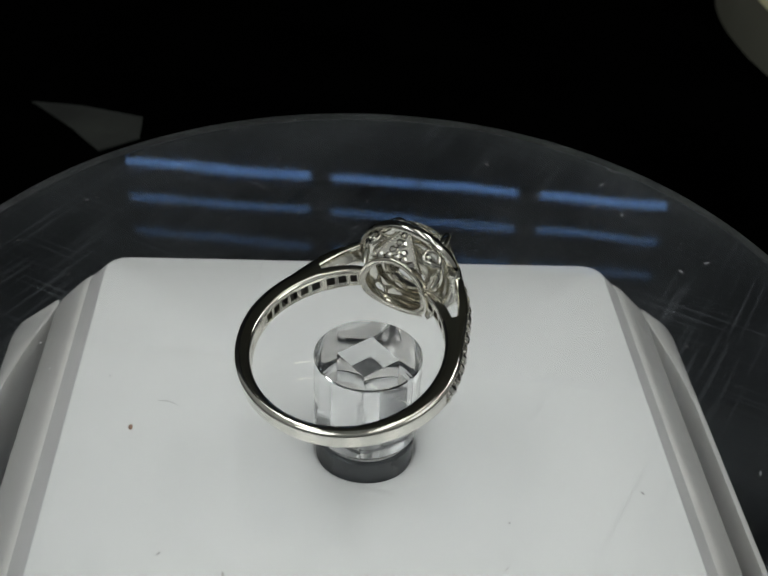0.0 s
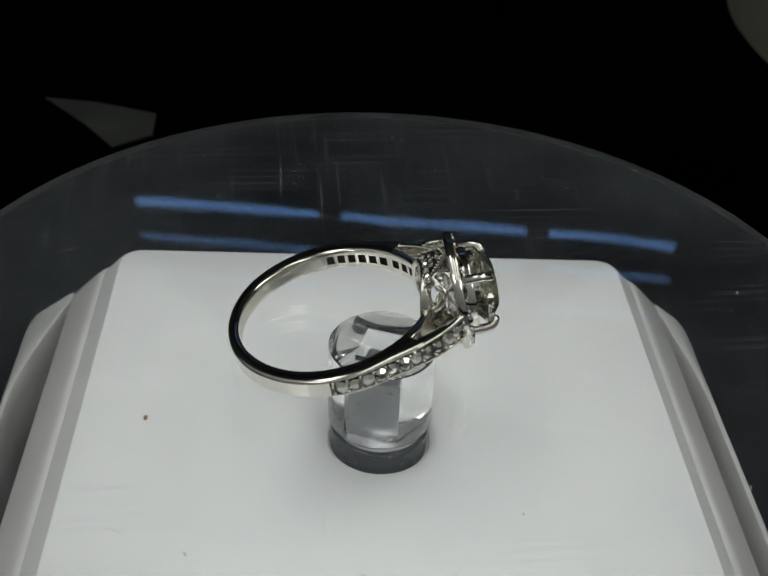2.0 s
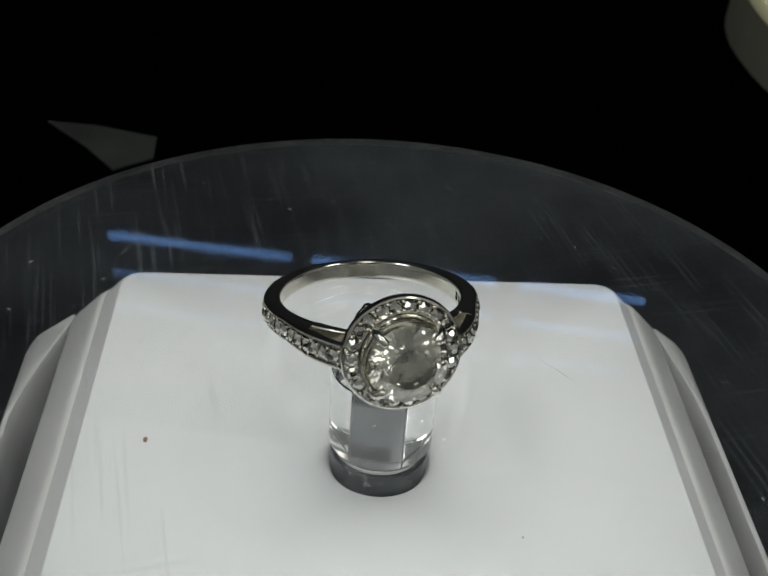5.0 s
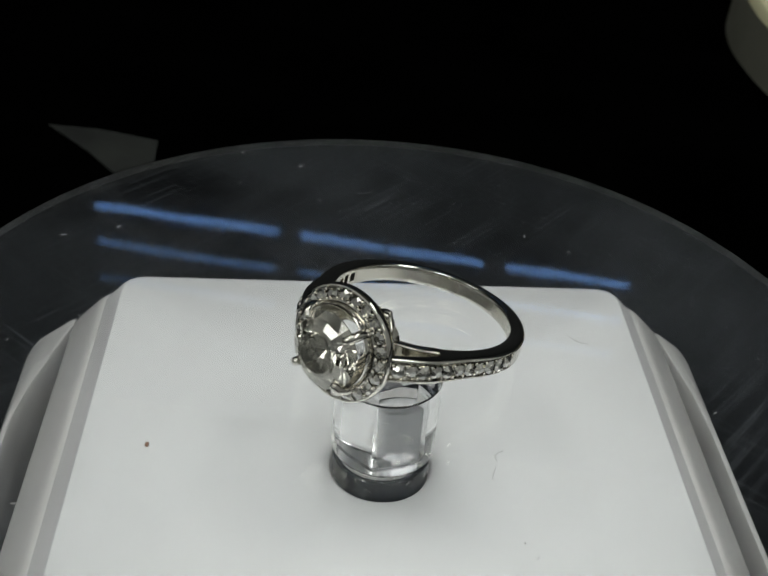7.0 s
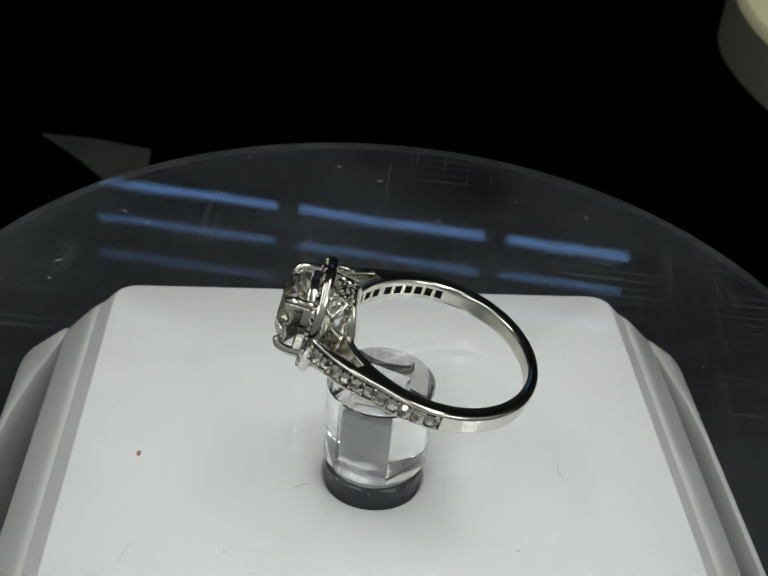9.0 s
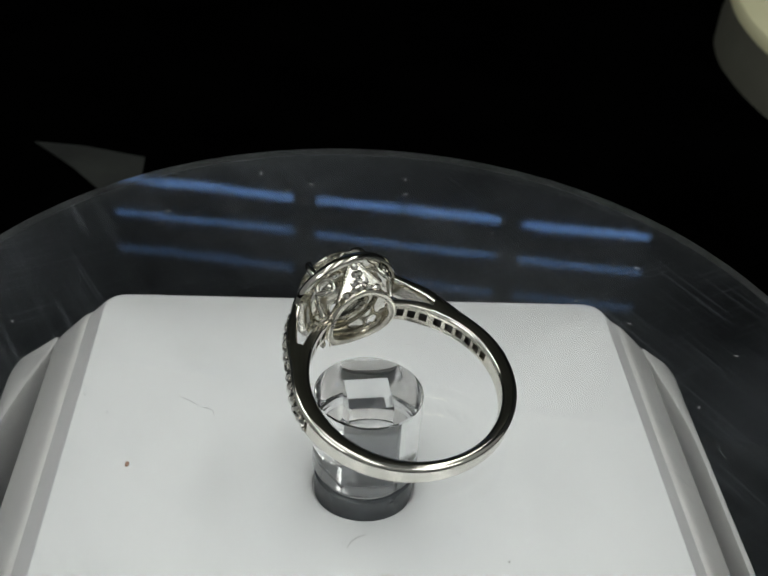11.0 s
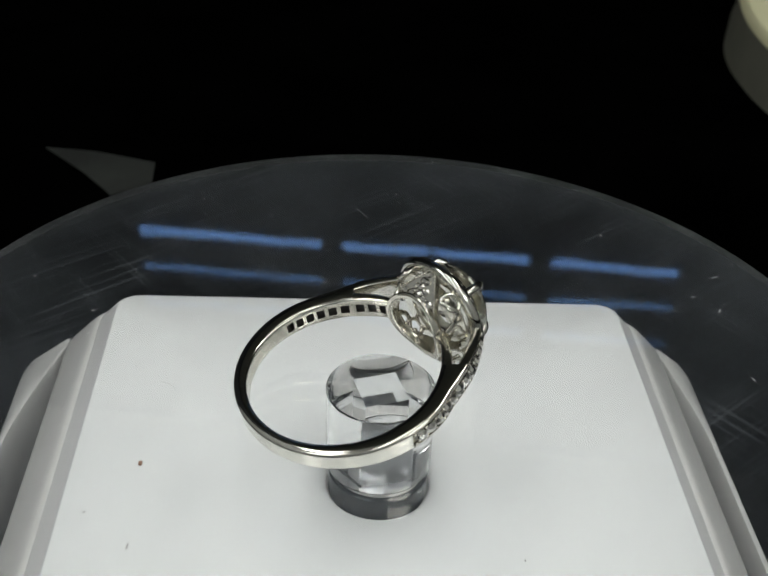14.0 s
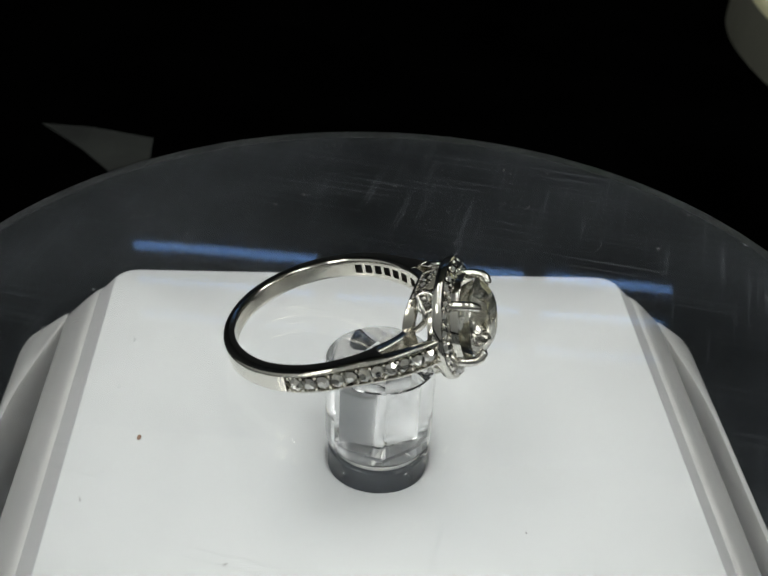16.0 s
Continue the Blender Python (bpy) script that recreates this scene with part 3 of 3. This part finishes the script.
        tube(bm, pts, 0.40, 10, lambda v: 1.1 - 0.15 * v)
        bead_m = Matrix.Translation(pts[-1]) @ Matrix.Scale(0.38, 4)
        bmesh.ops.create_icosphere(bm, subdivisions=2, radius=1, matrix=bead_m)
        part("prong", bm, GOLD, ring, "", True, 60)

    # gallery ring below the head, bent to the finger hole
    bm = bmesh.new()
    loops = []
    for k in range(64):
        a = 2 * math.pi * k / 64
        c, s = math.cos(a), math.sin(a)
        loop = []
        for r, h in ((2.75, 0.0), (2.70, 0.45), (2.78, 0.8), (3.15, 0.85), (3.32, 0.6), (3.35, 0.1), (3.28, 0.0), (3.05, -0.08)):
            y, z = r * c, r * s * 0.97
            loop.append((math.sqrt(7.35 * 7.35 - y * y) - 0.25 + h, y, z))
        loops.append(loop)
    loft(bm, loops, close_v=True)
    part("gallery_ring", bm, GOLD_IN, ring, "polished oval gallery ring under the head", True, 40)

    for s in (1, -1):
        # pierced triangular plaque set with stones
        bm = bmesh.new()
        base_l, base_r, apex = Vector((7.3, -2.3, s * 2.75)), Vector((7.3, 2.3, s * 2.75)), Vector((9.75, 0, s * 4.75))
        low = Vector((7.6, 0, s * 3.35))
        out = ((base_r - base_l).cross(apex - base_l)).normalized()
        if out.z * s < 0:
            out = -out
        outline = [base_l, low.lerp(base_l, 0.45) + Vector((0.12, 0, s * 0.1)), low, low.lerp(base_r, 0.45) + Vector((0.12, 0, s * 0.1)), base_r, apex + Vector((0, 0.18, 0)), apex + Vector((0, -0.18, 0))]
        loft(bm, [[p + out * 0.05 for p in outline], [p - out * 0.55 for p in outline]], caps=True)
        plaque = part("plaque", bm, GOLD, ring, "triangular plaque set with small diamonds", True, 30)
        for u, v in ((-0.70, 0.08), (-0.36, 0.13), (0.0, 0.16), (0.36, 0.13), (0.70, 0.08), (-0.36, 0.33), (0.0, 0.36), (0.36, 0.33), (-0.17, 0.56), (0.17, 0.56), (0.0, 0.76)):
            p = base_l.lerp(base_r, 0.5 + u / 2) * (1 - v) + apex * v
            p += out * (0.12 + 0.22 * (1 - abs(u)) * (1 - v))
            shared("stone", melee, stone_pose(p, out, 0.36 if v < 0.6 else 0.32, rnd.uniform(0, 1)), plaque)
        bm = bmesh.new()
        for e in (base_l, base_r):
            for k in range(15):
                bead(bm, e.lerp(apex, k / 14) + out * 0.10, 0.12)
        for k in range(13):
            u = k / 12
            bead(bm, base_l.lerp(base_r, u) + (low - (base_l + base_r) / 2) * (1 - (2 * u - 1) ** 2) + out * 0.12, 0.11)
        part("milgrain", bm, GOLD, plaque, "row of tiny gold beads", True, 80)
        for sy in (1, -1):
            # scroll wire between the gallery ring and the halo
            bm = bmesh.new()
            pts = []
            for k in range(40):
                u = k / 39
                if u < 0.45:
                    v = u / 0.45
                    ang, x = 16 + 22 * v, 7.6 + 1.1 * v + 0.3 * math.sin(math.pi * v)
                    rr = 3.45 + 1.0 * v
                else:
                    v = (u - 0.45) / 0.55
                    turn = radians(-60 + 400 * v)
                    size = 1.0 * (1 - 0.55 * v)
                    ang, x = 47 + 13.0 * size * math.cos(turn), 8.65 + size * math.sin(turn)
                    rr = 4.35
                pts.append((x, sy * rr * math.cos(radians(ang)), s * rr * math.sin(radians(ang))))
            tube(bm, pts, 0.25, 8, lambda v: 1.1 - 0.35 * v)
            bead(bm, pts[-1], 0.36)
            part("scroll", bm, GOLD, ring, "curled gold scroll wire", True, 80)
    # hallmark inside the band, unreadable
    bm = bmesh.new()
    for k in range(5):
        th = radians(112 + 2.3 * k)
        m = Matrix.Translation((CX, 0, 0)) @ Matrix.Rotation(th, 4, "Z") @ Matrix.Translation((8.01, 0, 0.0)) @ Matrix.Diagonal((0.03, 0.16, 0.5 if k % 2 else 0.35, 1))
        bmesh.ops.create_cube(bm, size=1, matrix=m)
    part("hallmark", bm, GOLD, ring, "tiny stamped hallmark bars")
    return ring


# ---- things behind ----
def round_stand():
    """A wide low cream stand behind the turntable."""
    ob = tagged(new("round_stand"), "low round cream plastic stand on the black cloth", "stand")
    bm = bmesh.new()
    revolve(bm, [(0.01, 12.6), (90, 12.6), (96.5, 12.8), (98.6, 12.4), (99.4, 11.4), (99.6, 10.0)], 160)
    part("top", bm, CREAM, ob, "cream round top", True, 40)
    bm = bmesh.new()
    revolve(bm, [(99.5, 10.0), (99.8, 6.0), (100.4, 3.0), (100.6, -6.0), (99.0, -6.0), (98.0, 9.9)], 160, closed=True)
    part("rim", bm, SIDE_GREY, ob, "grey cream side wall", True, 40)
    ob.location = (0.1876, 0.1478, 0)
    return ob


SIDE_GREY = surface("grey_cream_plastic", (0.13, 0.13, 0.105), (0.16, 0.16, 0.13), 0.5, 40)


def paper_scrap():
    bm = bmesh.new()
    top = []
    for x, y, z in ((-55.5, 107.5, 0.3), (-46, 105, 1.0), (-35, 101.7, 0.8), (-34.7, 94.4, 0.6), (-41, 90.5, 0.2), (-46.6, 97.0, 0.9)):
        top.append((x, y, z))
    loft(bm, [top, [(x, y, z - 0.25) for x, y, z in top]], caps=True)
    return tagged(part("paper_scrap", bm, PAPER), "dull grey-green scrap of paper on black cloth", "paper")


def crumbs():
    rnd = random.Random(11)
    for x, y, s, m in ((-21.9, 1.9, 0.26, CRUMB), (12.4, -9.6, 0.10, HAIR), (-24.4, 16.6, 0.14, LINT), (-24.9, 9.2, 0.13, LINT)):
        bm = bmesh.new()
        bmesh.ops.create_icosphere(bm, subdivisions=2, radius=1)
        for v in bm.verts:
            v.co *= 1 + 0.35 * noise.noise(v.co * 1.7 + Vector((x, y, 0)))
            v.co = Vector((v.co.x * s * 0.8, v.co.y * s * 1.3, v.co.z * s * 0.5))
        ob = part("crumb", bm, m, None, "", True, 80)
        ob.location = (x * MM, y * MM, ZB + s * 0.35 * MM)
        tagged(ob, "tiny brown crumb on the white base" if m is CRUMB else "tiny grey speck on the white base", "speck")


room()
DISC_OB = clear_disc(turntable_base())
RING_OB = diamond_ring()
round_stand()
paper_scrap()
crumbs()


# ---- what moves ----
PERIOD, PHASE = 13.25, 12.051          # seconds for a turn, and when the ring's head points away
WOBBLE, LEAN = 1.1, 150.0              # the disc's tilt in degrees, and its direction from the ring's head


def disc_pose(t):
    """The disc turns clockwise and wobbles on the socket in the base; in the turntable's space."""
    turn = Matrix.Rotation(radians(90 - 360 * (t - PHASE) / PERIOD), 4, "Z")
    axis = Vector((-math.sin(radians(LEAN)), math.cos(radians(LEAN)), 0))
    tilt = Matrix.Rotation(radians(WOBBLE), 4, axis)
    up = Matrix.Translation((0, 0, ZD - ZB))
    return turn @ tilt @ up


def motions():
    times = [0.5 * k for k in range(33)]
    walk(DISC_OB, [(t, disc_pose(t)) for t in times])
    on_disc = Matrix.Translation((-3.56 * MM, -0.57 * MM, 3.00 * MM)) @ Matrix.Rotation(-0.213, 4, "Y")
    walk(RING_OB, [(t, Matrix.Translation((0, 0, ZB)) @ disc_pose(t) @ on_disc) for t in times])


motions()
